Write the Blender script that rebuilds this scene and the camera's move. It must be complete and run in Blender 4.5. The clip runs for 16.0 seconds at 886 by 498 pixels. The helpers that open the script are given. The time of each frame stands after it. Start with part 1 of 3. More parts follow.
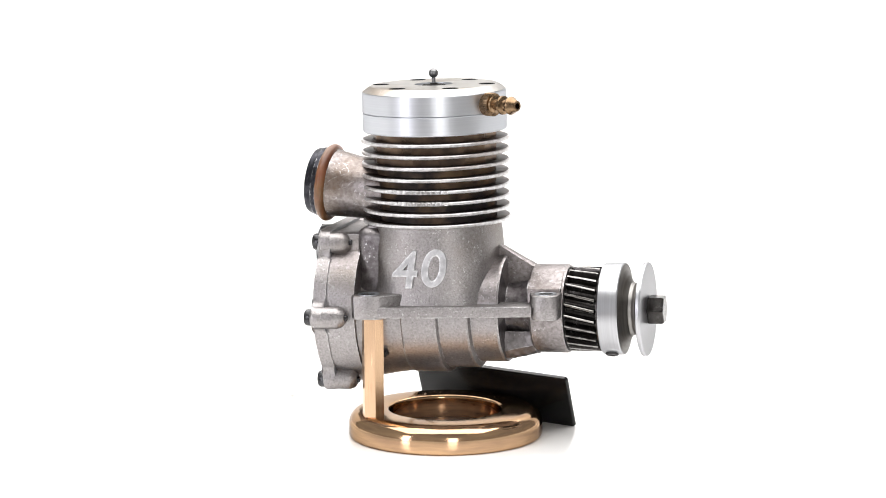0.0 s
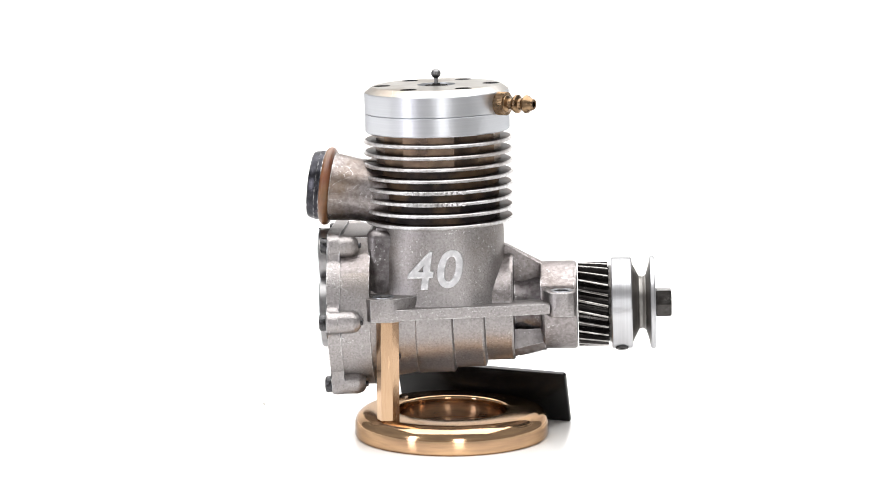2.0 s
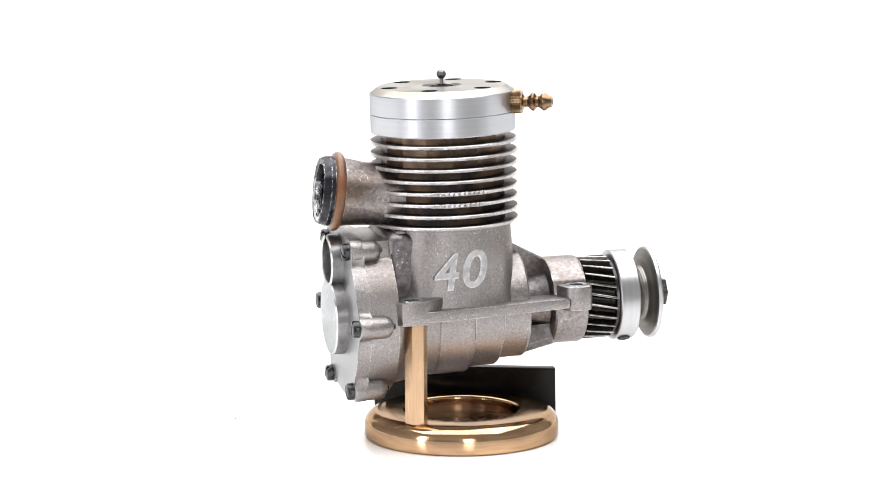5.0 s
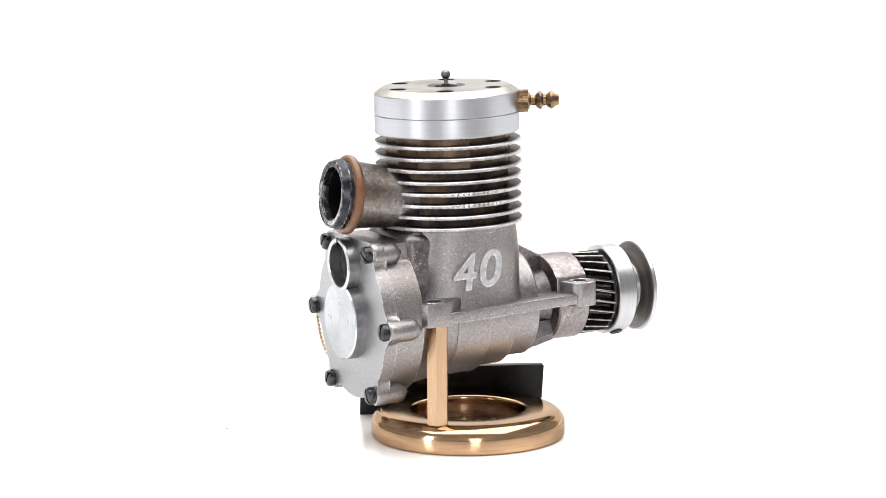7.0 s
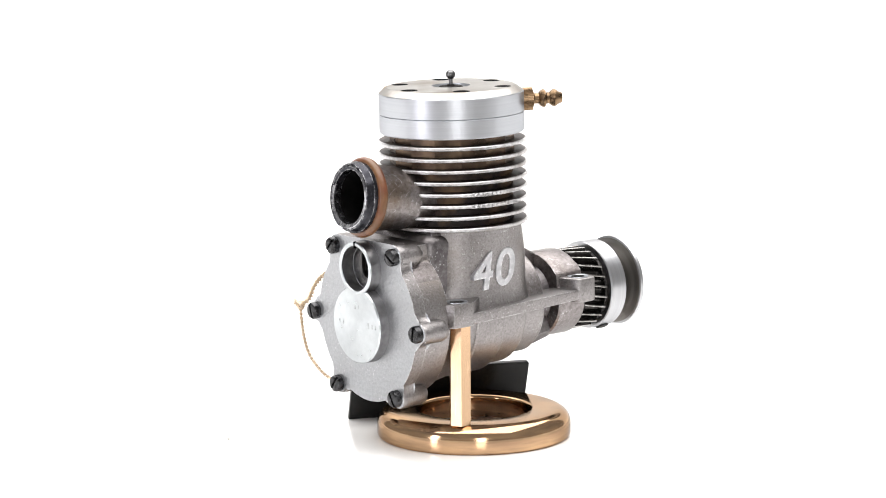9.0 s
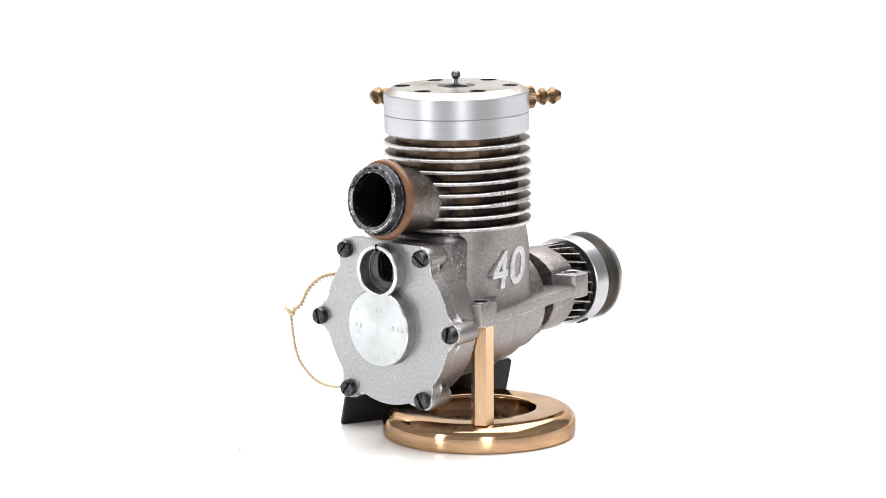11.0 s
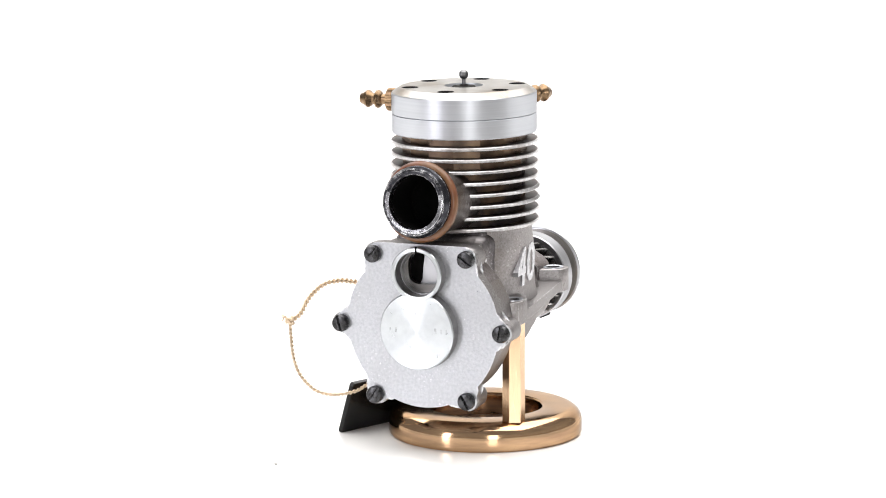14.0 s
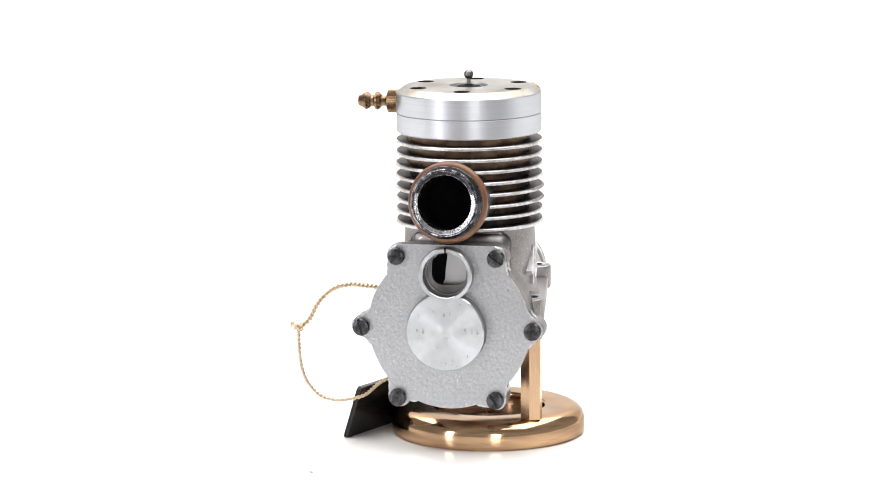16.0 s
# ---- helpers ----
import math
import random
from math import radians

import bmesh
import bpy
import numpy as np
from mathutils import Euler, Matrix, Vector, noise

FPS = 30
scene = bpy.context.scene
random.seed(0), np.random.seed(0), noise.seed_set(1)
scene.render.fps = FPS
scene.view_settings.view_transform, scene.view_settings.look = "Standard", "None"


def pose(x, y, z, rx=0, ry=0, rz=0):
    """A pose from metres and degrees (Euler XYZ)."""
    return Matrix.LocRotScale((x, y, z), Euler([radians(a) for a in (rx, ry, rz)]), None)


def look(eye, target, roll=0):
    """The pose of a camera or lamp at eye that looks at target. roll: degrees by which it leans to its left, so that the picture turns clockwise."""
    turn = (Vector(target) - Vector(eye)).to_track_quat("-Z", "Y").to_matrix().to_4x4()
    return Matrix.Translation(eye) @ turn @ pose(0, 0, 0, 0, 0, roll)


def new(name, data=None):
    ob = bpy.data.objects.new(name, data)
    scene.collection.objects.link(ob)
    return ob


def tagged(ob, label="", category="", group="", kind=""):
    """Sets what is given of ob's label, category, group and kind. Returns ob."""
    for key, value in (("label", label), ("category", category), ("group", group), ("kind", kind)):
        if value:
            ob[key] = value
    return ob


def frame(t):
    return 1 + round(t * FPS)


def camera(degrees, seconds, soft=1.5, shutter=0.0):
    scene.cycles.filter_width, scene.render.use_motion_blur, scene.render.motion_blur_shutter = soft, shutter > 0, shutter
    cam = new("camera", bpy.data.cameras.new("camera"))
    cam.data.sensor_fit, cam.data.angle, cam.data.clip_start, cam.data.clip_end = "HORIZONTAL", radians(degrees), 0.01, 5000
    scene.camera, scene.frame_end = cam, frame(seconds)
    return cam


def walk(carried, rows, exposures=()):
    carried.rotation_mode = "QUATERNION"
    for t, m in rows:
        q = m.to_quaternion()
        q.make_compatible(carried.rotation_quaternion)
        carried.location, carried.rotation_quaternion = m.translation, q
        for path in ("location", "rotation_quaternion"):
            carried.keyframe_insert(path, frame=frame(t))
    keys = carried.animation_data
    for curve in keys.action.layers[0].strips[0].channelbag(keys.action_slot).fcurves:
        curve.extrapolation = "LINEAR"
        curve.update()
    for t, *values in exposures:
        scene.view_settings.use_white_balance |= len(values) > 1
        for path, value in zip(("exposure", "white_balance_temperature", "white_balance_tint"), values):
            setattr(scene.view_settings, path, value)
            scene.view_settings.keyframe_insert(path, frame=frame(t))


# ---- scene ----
SECONDS = 16.0
TURN = 5.895            # degrees a second of the turntable
cam = camera(18.27, SECONDS, soft=1.0)
EYE = Vector((0.0, -0.7624, 0.1737))
PAN, TILT = -0.00553, 0.15866
AIM = EYE + Vector((math.sin(PAN) * math.cos(TILT), math.cos(PAN) * math.cos(TILT), -math.sin(TILT)))
EYE_POSE = look(EYE, AIM, -0.329)
walk(cam, [(0.0, EYE_POSE), (SECONDS, EYE_POSE)], exposures=[(0.0, 0.0), (SECONDS, 0.0)])

# ---- light: a photo table under a large soft box, two smaller lamps by the camera ----
world = bpy.data.worlds.new("studio")
scene.world = world
world.use_nodes = True
world.node_tree.nodes["Background"].inputs[0].default_value = (1.0, 0.98, 0.96, 1)
world.node_tree.nodes["Background"].inputs[1].default_value = 0.36


def area_lamp(name, eye, target, sx, sy, watts, colour=(1, 1, 1)):
    data = bpy.data.lights.new(name, "AREA")
    data.shape, data.size, data.size_y, data.energy, data.color = "RECTANGLE", sx, sy, watts, colour
    ob = new(name, data)
    ob.matrix_world = look(eye, target)
    return ob


area_lamp("soft_box", (0.0, 0.50, 1.25), (0, 0.50, 0), 2.0, 2.5, 66, (1.0, 0.985, 0.97))
area_lamp("side_lamp", (-1.02, -0.95, 0.20), (0, 0, 0.06), 0.19, 0.95, 5.8, (0.96, 0.94, 1.0))
area_lamp("front_lamp", (0.24, -1.65, 0.14), (0, 0, 0.06), 0.30, 1.0, 6.4, (1.0, 0.99, 0.98))


# ---- materials ----
def material(name, colour, rough=0.5, metal=0.0, tint=None, scale=400.0, amount=0.5, bump=0.0, bump_scale=1500.0,
             stretch=(1, 1, 1), rough_spread=0.1, coat=0.0, stain=None, stain_scale=60.0, stain_amount=0.0, spec=0.5, edge=1.0, pits=0.0, scratch=0.0, wear_glint=0.0, glint=0.0):
    m = bpy.data.materials.new(name)
    m.use_nodes = True
    nt = m.node_tree
    n, l = nt.nodes, nt.links
    b = n["Principled BSDF"]
    b.inputs["Metallic"].default_value = metal
    b.inputs["Coat Weight"].default_value = coat
    b.inputs["Specular IOR Level"].default_value = spec
    b.inputs["Specular Tint"].default_value = (edge, edge, edge, 1)
    tc = n.new("ShaderNodeTexCoord")
    mp = n.new("ShaderNodeMapping")
    mp.inputs["Scale"].default_value = stretch
    l.new(tc.outputs["Object"], mp.inputs[0])
    fine = n.new("ShaderNodeTexNoise")
    fine.inputs["Scale"].default_value, fine.inputs["Detail"].default_value = scale, 5
    l.new(mp.outputs[0], fine.inputs["Vector"])
    ramp = n.new("ShaderNodeMapRange")
    ramp.inputs["From Min"].default_value, ramp.inputs["From Max"].default_value = 0.35, 0.65
    l.new(fine.outputs["Fac"], ramp.inputs["Value"])
    mix = n.new("ShaderNodeMix")
    mix.data_type = "RGBA"
    tint = tint or tuple(c * (1 - amount) for c in colour)
    mix.inputs[6].default_value, mix.inputs[7].default_value = (*tint, 1), (*colour, 1)
    l.new(ramp.outputs[0], mix.inputs[0])
    out = mix.outputs[2]
    if stain:
        big = n.new("ShaderNodeTexNoise")
        big.inputs["Scale"].default_value, big.inputs["Detail"].default_value = stain_scale, 6
        l.new(tc.outputs["Object"], big.inputs["Vector"])
        r2 = n.new("ShaderNodeMapRange")
        r2.inputs["From Min"].default_value, r2.inputs["From Max"].default_value = 0.48, 0.68
        r2.inputs["To Max"].default_value = stain_amount
        l.new(big.outputs["Fac"], r2.inputs["Value"])
        mix2 = n.new("ShaderNodeMix")
        mix2.data_type = "RGBA"
        mix2.inputs[7].default_value = (*stain, 1)
        l.new(out, mix2.inputs[6])
        l.new(r2.outputs[0], mix2.inputs[0])
        out = mix2.outputs[2]
    if pits:
        cells = n.new("ShaderNodeTexVoronoi")
        cells.inputs["Scale"].default_value, cells.inputs["Randomness"].default_value = 1100, 1
        l.new(tc.outputs["Object"], cells.inputs["Vector"])
        r4 = n.new("ShaderNodeMapRange")
        r4.inputs["From Min"].default_value, r4.inputs["From Max"].default_value = 0.10, 0.24
        r4.inputs["To Min"].default_value, r4.inputs["To Max"].default_value = pits, 0.0
        l.new(cells.outputs["Distance"], r4.inputs["Value"])
        mix3 = n.new("ShaderNodeMix")
        mix3.data_type = "RGBA"
        mix3.inputs[7].default_value = (0.09, 0.08, 0.075, 1)
        l.new(out, mix3.inputs[6])
        l.new(r4.outputs[0], mix3.inputs[0])
        out = mix3.outputs[2]
    if scratch:
        lines = []
        for turn, size in (((0.3, 0.5, 0.9), 55), ((1.2, -0.4, 0.2), 80)):
            place = n.new("ShaderNodeMapping")
            place.inputs["Rotation"].default_value, place.inputs["Scale"].default_value = turn, (1, 1, 5)
            l.new(tc.outputs["Object"], place.inputs[0])
            wavy = n.new("ShaderNodeTexNoise")
            wavy.inputs["Scale"].default_value, wavy.inputs["Detail"].default_value = size, 0
            l.new(place.outputs[0], wavy.inputs["Vector"])
            near = n.new("ShaderNodeMath")
            near.operation = "COMPARE"
            near.inputs[1].default_value, near.inputs[2].default_value = 0.56, 0.0025
            l.new(wavy.outputs["Fac"], near.inputs[0])
            lines.append(near)
        both = n.new("ShaderNodeMath")
        both.operation = "MAXIMUM"
        l.new(lines[0].outputs[0], both.inputs[0])
        l.new(lines[1].outputs[0], both.inputs[1])
        some = n.new("ShaderNodeMath")
        some.operation = "MULTIPLY"
        l.new(both.outputs[0], some.inputs[0])
        l.new(ramp.outputs[0], some.inputs[1])
        soft = n.new("ShaderNodeMath")
        soft.operation = "MULTIPLY"
        soft.inputs[1].default_value = scratch
        l.new(some.outputs[0], soft.inputs[0])
        mix4 = n.new("ShaderNodeMix")
        mix4.data_type = "RGBA"
        mix4.inputs[7].default_value = (0.75, 0.75, 0.76, 1)
        l.new(out, mix4.inputs[6])
        l.new(soft.outputs[0], mix4.inputs[0])
        out = mix4.outputs[2]
    # Edges are coloured brighter, for worn metal and for highlights along them.
    if wear_glint:
        bev, geo = n.new("ShaderNodeBevel"), n.new("ShaderNodeNewGeometry")
        bev.samples = 4
        bev.inputs["Radius"].default_value = 0.0005
        dot = n.new("ShaderNodeVectorMath")
        dot.operation = "DOT_PRODUCT"
        l.new(bev.outputs[0], dot.inputs[0])
        l.new(geo.outputs["Normal"], dot.inputs[1])
        r5 = n.new("ShaderNodeMapRange")
        r5.inputs["From Min"].default_value, r5.inputs["From Max"].default_value = 0.985, 0.88
        l.new(dot.outputs["Value"], r5.inputs["Value"])
        chip = n.new("ShaderNodeTexNoise")
        chip.inputs["Scale"].default_value, chip.inputs["Detail"].default_value = 700, 4
        l.new(tc.outputs["Object"], chip.inputs["Vector"])
        r6 = n.new("ShaderNodeMapRange")
        r6.inputs["From Min"].default_value, r6.inputs["From Max"].default_value = 0.42, 0.6
        r6.inputs["To Max"].default_value = wear_glint
        l.new(chip.outputs["Fac"], r6.inputs["Value"])
        worn = n.new("ShaderNodeMath")
        worn.operation = "MULTIPLY"
        l.new(r5.outputs[0], worn.inputs[0])
        l.new(r6.outputs[0], worn.inputs[1])
        mix5 = n.new("ShaderNodeMix")
        mix5.data_type = "RGBA"
        mix5.inputs[7].default_value = (0.82, 0.82, 0.83, 1)
        l.new(out, mix5.inputs[6])
        l.new(worn.outputs[0], mix5.inputs[0])
        out = mix5.outputs[2]
    # Pale flecks in the colour stand in for sparkling glints.
    if glint:
        grain, cloud = n.new("ShaderNodeTexNoise"), n.new("ShaderNodeTexNoise")
        grain.inputs["Scale"].default_value, grain.inputs["Detail"].default_value = 1500, 2
        cloud.inputs["Scale"].default_value, cloud.inputs["Detail"].default_value = 110, 3
        steps = []
        for tex, lo, hi, top in ((grain, 0.62, 0.70, glint), (cloud, 0.46, 0.64, 1.0)):
            l.new(tc.outputs["Object"], tex.inputs["Vector"])
            step = n.new("ShaderNodeMapRange")
            step.inputs["From Min"].default_value, step.inputs["From Max"].default_value, step.inputs["To Max"].default_value = lo, hi, top
            l.new(tex.outputs["Fac"], step.inputs["Value"])
            steps.append(step)
        spots = n.new("ShaderNodeMath")
        spots.operation = "MULTIPLY"
        l.new(steps[0].outputs[0], spots.inputs[0])
        l.new(steps[1].outputs[0], spots.inputs[1])
        mix6 = n.new("ShaderNodeMix")
        mix6.data_type = "RGBA"
        mix6.inputs[7].default_value = (0.86, 0.86, 0.87, 1)
        l.new(out, mix6.inputs[6])
        l.new(spots.outputs[0], mix6.inputs[0])
        out = mix6.outputs[2]
    l.new(out, b.inputs["Base Color"])
    r3 = n.new("ShaderNodeMapRange")
    r3.inputs["To Min"].default_value, r3.inputs["To Max"].default_value = max(rough - rough_spread, 0.02), rough + rough_spread
    l.new(fine.outputs["Fac"], r3.inputs["Value"])
    l.new(r3.outputs[0], b.inputs["Roughness"])
    if bump:
        bn = n.new("ShaderNodeTexNoise")
        bn.inputs["Scale"].default_value, bn.inputs["Detail"].default_value = bump_scale, 3
        l.new(mp.outputs[0], bn.inputs["Vector"])
        bp = n.new("ShaderNodeBump")
        bp.inputs["Strength"].default_value, bp.inputs["Distance"].default_value = bump, 0.0003
        l.new(bn.outputs["Fac"], bp.inputs["Height"])
        l.new(bp.outputs[0], b.inputs["Normal"])
    return m


CAST = material("cast_aluminium", (0.375, 0.355, 0.355), 0.37, 0.92, tint=(0.275, 0.26, 0.259), scale=1700, bump=0.42, bump_scale=2300,
                stain=(0.23, 0.19, 0.155), stain_scale=38, stain_amount=0.55, rough_spread=0.16, edge=0.5, pits=0.4, scratch=0.2, wear_glint=1.0, glint=0.55)
SHADED_STAINED = material("shaded_stained_casting", (0.33, 0.305, 0.305), 0.36, 0.92, tint=(0.21, 0.19, 0.188), scale=900, bump=0.28, bump_scale=2200,
                   stain=(0.15, 0.12, 0.105), stain_scale=80, stain_amount=0.5, rough_spread=0.16, edge=0.6, pits=0.5, scratch=0.28, wear_glint=0.8, glint=0.55)
# Dark oily casting; the shade of the recesses it lines is in its colour.
SHADED_OILY = material("shaded_oily_casting", (0.20, 0.185, 0.19), 0.36, 0.85, tint=(0.10, 0.09, 0.092), scale=700, bump=0.3, bump_scale=1800,
                 stain=(0.30, 0.285, 0.28), stain_scale=70, stain_amount=0.6, rough_spread=0.14, edge=0.5, pits=0.4, wear_glint=0.7, glint=0.7)
STUB = material("heat_browned_casting", (0.31, 0.285, 0.28), 0.36, 0.92, tint=(0.19, 0.168, 0.162), scale=900, bump=0.3, bump_scale=2200,
                stain=(0.19, 0.13, 0.085), stain_scale=75, stain_amount=0.6, rough_spread=0.16, edge=0.6, pits=0.4, scratch=0.6, wear_glint=0.8, glint=0.6)
COVER = material("fine_cast_aluminium", (0.49, 0.50, 0.52), 0.36, 0.92, tint=(0.40, 0.41, 0.43), scale=1300, bump=0.5, bump_scale=1150,
                 stain=(0.37, 0.37, 0.38), stain_scale=60, stain_amount=0.35, rough_spread=0.16, edge=0.75, wear_glint=0.8, glint=0.6)
TURNED = material("turned_aluminium", (0.66, 0.68, 0.72), 0.34, 1.0, tint=(0.62, 0.64, 0.68), scale=200, stretch=(0.15, 0.15, 14), rough_spread=0.06, edge=0.38)
TURNED_X = material("turned_aluminium_cross", (0.53, 0.535, 0.555), 0.32, 1.0, tint=(0.46, 0.465, 0.485), scale=200, stretch=(14, 0.15, 0.15), rough_spread=0.06, edge=0.5)
# The head top's dimmer reflection is put into its colour, besides oil stains.
HEAD_TOP = material("dimmed_oily_aluminium", (0.50, 0.485, 0.465), 0.36, 0.95, tint=(0.42, 0.405, 0.385), scale=300, stain=(0.22, 0.17, 0.12), stain_scale=95, stain_amount=0.6,
                    rough_spread=0.08, edge=0.4, scratch=0.25)
FIN = material("fin_aluminium", (0.72, 0.72, 0.73), 0.34, 0.95, tint=(0.52, 0.51, 0.51), scale=900, bump=0.4, bump_scale=1800,
               stain=(0.16, 0.11, 0.08), stain_scale=70, stain_amount=0.5)
BROWNED = material("oil_browned_steel", (0.24, 0.165, 0.11), 0.30, 0.85, tint=(0.10, 0.07, 0.05), scale=160, stain=(0.05, 0.04, 0.035), stain_scale=90, stain_amount=0.7)
# Gap shade between the fins is put into these colours, with brown oil stains.
SHADED_FIN = material("shaded_oily_fin_face", (0.14, 0.122, 0.12), 0.34, 0.85, tint=(0.08, 0.07, 0.066), scale=300, edge=0.45, stain=(0.22, 0.13, 0.07), stain_scale=60, stain_amount=0.6)
CORE = material("shaded_oily_steel", (0.06, 0.05, 0.047), 0.5, 0.6, tint=(0.03, 0.026, 0.025), scale=300, edge=0.3,
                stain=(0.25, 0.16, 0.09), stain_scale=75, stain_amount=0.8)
BRONZE = material("polished_bronze", (0.66, 0.43, 0.25), 0.12, 1.0, tint=(0.45, 0.29, 0.18), scale=90, rough_spread=0.06, stretch=(1, 1, 9), edge=0.5)
RING_SHADE = material("ring_shade_grey", (0.46, 0.40, 0.38), 0.30, 0.9, tint=(0.33, 0.285, 0.27), scale=250)
POST = material("drawn_bronze", (0.78, 0.535, 0.34), 0.25, 1.0, tint=(0.70, 0.47, 0.295), scale=500, rough_spread=0.06, stretch=(6, 6, 0.3))
BRASS = material("dull_brass", (0.27, 0.18, 0.105), 0.28, 1.0, tint=(0.13, 0.085, 0.05), scale=500, bump=0.1)
BLACKED = material("blackened_steel", (0.045, 0.045, 0.046), 0.55, 0.35, tint=(0.025, 0.024, 0.024), scale=600, bump=0.15)
SHADED_FLANK = material("shaded_dull_aluminium", (0.36, 0.355, 0.36), 0.33, 0.92, tint=(0.26, 0.255, 0.26), scale=500, edge=0.55)
DARKENED = material("darkened_aluminium", (0.31, 0.30, 0.29), 0.38, 0.95, tint=(0.17, 0.16, 0.15), scale=200, stretch=(10, 0.3, 0.3), edge=0.5)
MATT_BLACK = material("matt_black_oxide", (0.022, 0.021, 0.02), 0.85, 0.0, tint=(0.012, 0.011, 0.011), scale=600, spec=0.12)
GEAR = material("dark_gear_steel", (0.07, 0.066, 0.064), 0.24, 0.9, tint=(0.035, 0.032, 0.03), scale=500, bump=0.15)
SCREW = material("grey_screw_steel", (0.085, 0.085, 0.09), 0.28, 0.9, tint=(0.03, 0.03, 0.03), scale=700, bump=0.2)
SCREW_BRIGHT = material("bright_tooth_crest", (0.42, 0.41, 0.40), 0.25, 1.0, tint=(0.2, 0.19, 0.18), scale=500)
BALL = material("ball_steel", (0.26, 0.26, 0.27), 0.32, 1.0, tint=(0.18, 0.18, 0.18), scale=500, edge=0.5)
RING = material("brown_rubber", (0.17, 0.062, 0.03), 0.33, 0.0, tint=(0.11, 0.038, 0.018), scale=300, stain=(0.26, 0.17, 0.06), stain_scale=60, stain_amount=0.5)
LIP = material("sooty_steel", (0.06, 0.06, 0.07), 0.26, 0.85, tint=(0.025, 0.025, 0.03), scale=400, edge=0.6, wear_glint=0.9)
LIPB = material("lit_bright_lip", (0.60, 0.60, 0.63), 0.25, 1.0, tint=(0.30, 0.30, 0.32), scale=700, bump=0.3)
OPENING_BLACK = material("soot", (0.006, 0.0055, 0.0055), 0.9, 0.0, tint=(0.003, 0.003, 0.003), scale=400, spec=0.05)
TAG = material("black_acrylic", (0.007, 0.007, 0.007), 0.25, 0.0, tint=(0.005, 0.005, 0.005), scale=300, rough_spread=0.05, spec=0.3)
CORD = material("gold_thread", (0.74, 0.60, 0.45), 0.38, 0.5, tint=(0.52, 0.40, 0.27), scale=1500)
WHITE = material("white_table_plastic", (0.88, 0.875, 0.868), 0.16, 0.0, tint=(0.865, 0.86, 0.85), scale=9, rough_spread=0.03, coat=0.0, spec=0.5)
PAPER = material("white_paper", (0.90, 0.897, 0.89), 0.6, 0.0, tint=(0.885, 0.88, 0.875), scale=9)
FLOOR = material("grey_floor", (0.30, 0.29, 0.28), 0.7, 0.0, scale=6, amount=0.2)
CRUMB = material("grey_crumb", (0.82, 0.80, 0.77), 0.8, 0.0, scale=900)

# ---- mesh helpers, in millimetres ----
MM = 0.001


def part(name, bm, mat, parent=None, label="", smooth=35.0):
    bmesh.ops.recalc_face_normals(bm, faces=bm.faces)
    bmesh.ops.scale(bm, vec=(MM, MM, MM), verts=bm.verts)
    me = bpy.data.meshes.new(name)
    bm.to_mesh(me)
    bm.free()
    if smooth:
        me.shade_smooth()
        me.set_sharp_from_angle(angle=radians(smooth))
    me.materials.append(mat)
    ob = new(name, me)
    if parent is not None:
        ob.parent = parent
    return tagged(ob, label)


def axis_matrix(origin, axis):
    """A turn that carries z to the axis, then the shift to the origin."""
    q = Vector((0, 0, 1)).rotation_difference(Vector(axis).normalized())
    return Matrix.Translation(origin) @ q.to_matrix().to_4x4()


def lathe(profile, origin=(0, 0, 0), axis=(0, 0, 1), segs=64, bm=None, closed=False):
    """Turns (along, radius) pairs about the axis. closed: the profile is a loop, such as that of a ring."""
    bm = bm or bmesh.new()
    m = axis_matrix(origin, axis)
    rings = []
    for a, r in profile:
        if r < 1e-6:
            rings.append([bm.verts.new(m @ Vector((0, 0, a)))])
        else:
            rings.append([bm.verts.new(m @ Vector((r * math.cos(2 * math.pi * k / segs), r * math.sin(2 * math.pi * k / segs), a))) for k in range(segs)])
    pairs = list(zip(rings, rings[1:])) + ([(rings[-1], rings[0])] if closed else [])
    for p, q in pairs:
        for k in range(segs):
            j = (k + 1) % segs
            if len(p) == 1 and len(q) == 1:
                continue
            if len(p) == 1:
                bm.faces.new((p[0], q[k], q[j]))
            elif len(q) == 1:
                bm.faces.new((p[k], p[j], q[0]))
            else:
                bm.faces.new((p[k], p[j], q[j], q[k]))
    return bm


def rod(a0, a1, r, bev=0.3, **kw):
    return lathe([(a0, 0), (a0, r - bev), (a0 + bev, r), (a1 - bev, r), (a1, r - bev), (a1, 0)], **kw)


def prism(outline, m, depth, bev=0.0, bm=None, segs=2):
    """An outline in x and y, pushed up by depth along z, then laid by m."""
    bm = bm or bmesh.new()
    low = [bm.verts.new((x, y, 0)) for x, y in outline]
    top = [bm.verts.new((x, y, depth)) for x, y in outline]
    n = len(outline)
    faces = [bm.faces.new(low[::-1]), bm.faces.new(top)]
    faces += [bm.faces.new((low[k], low[(k + 1) % n], top[(k + 1) % n], top[k])) for k in range(n)]
    verts = low + top
    if bev:
        edges = [e for e in {e for f in faces[:2] for e in f.edges}]
        out = bmesh.ops.bevel(bm, geom=edges, offset=bev, segments=segs, affect="EDGES", profile=0.5)
        verts = list({v for v in verts if v.is_valid} | set(out["verts"]))
    bmesh.ops.transform(bm, matrix=m, verts=verts)
    return bm


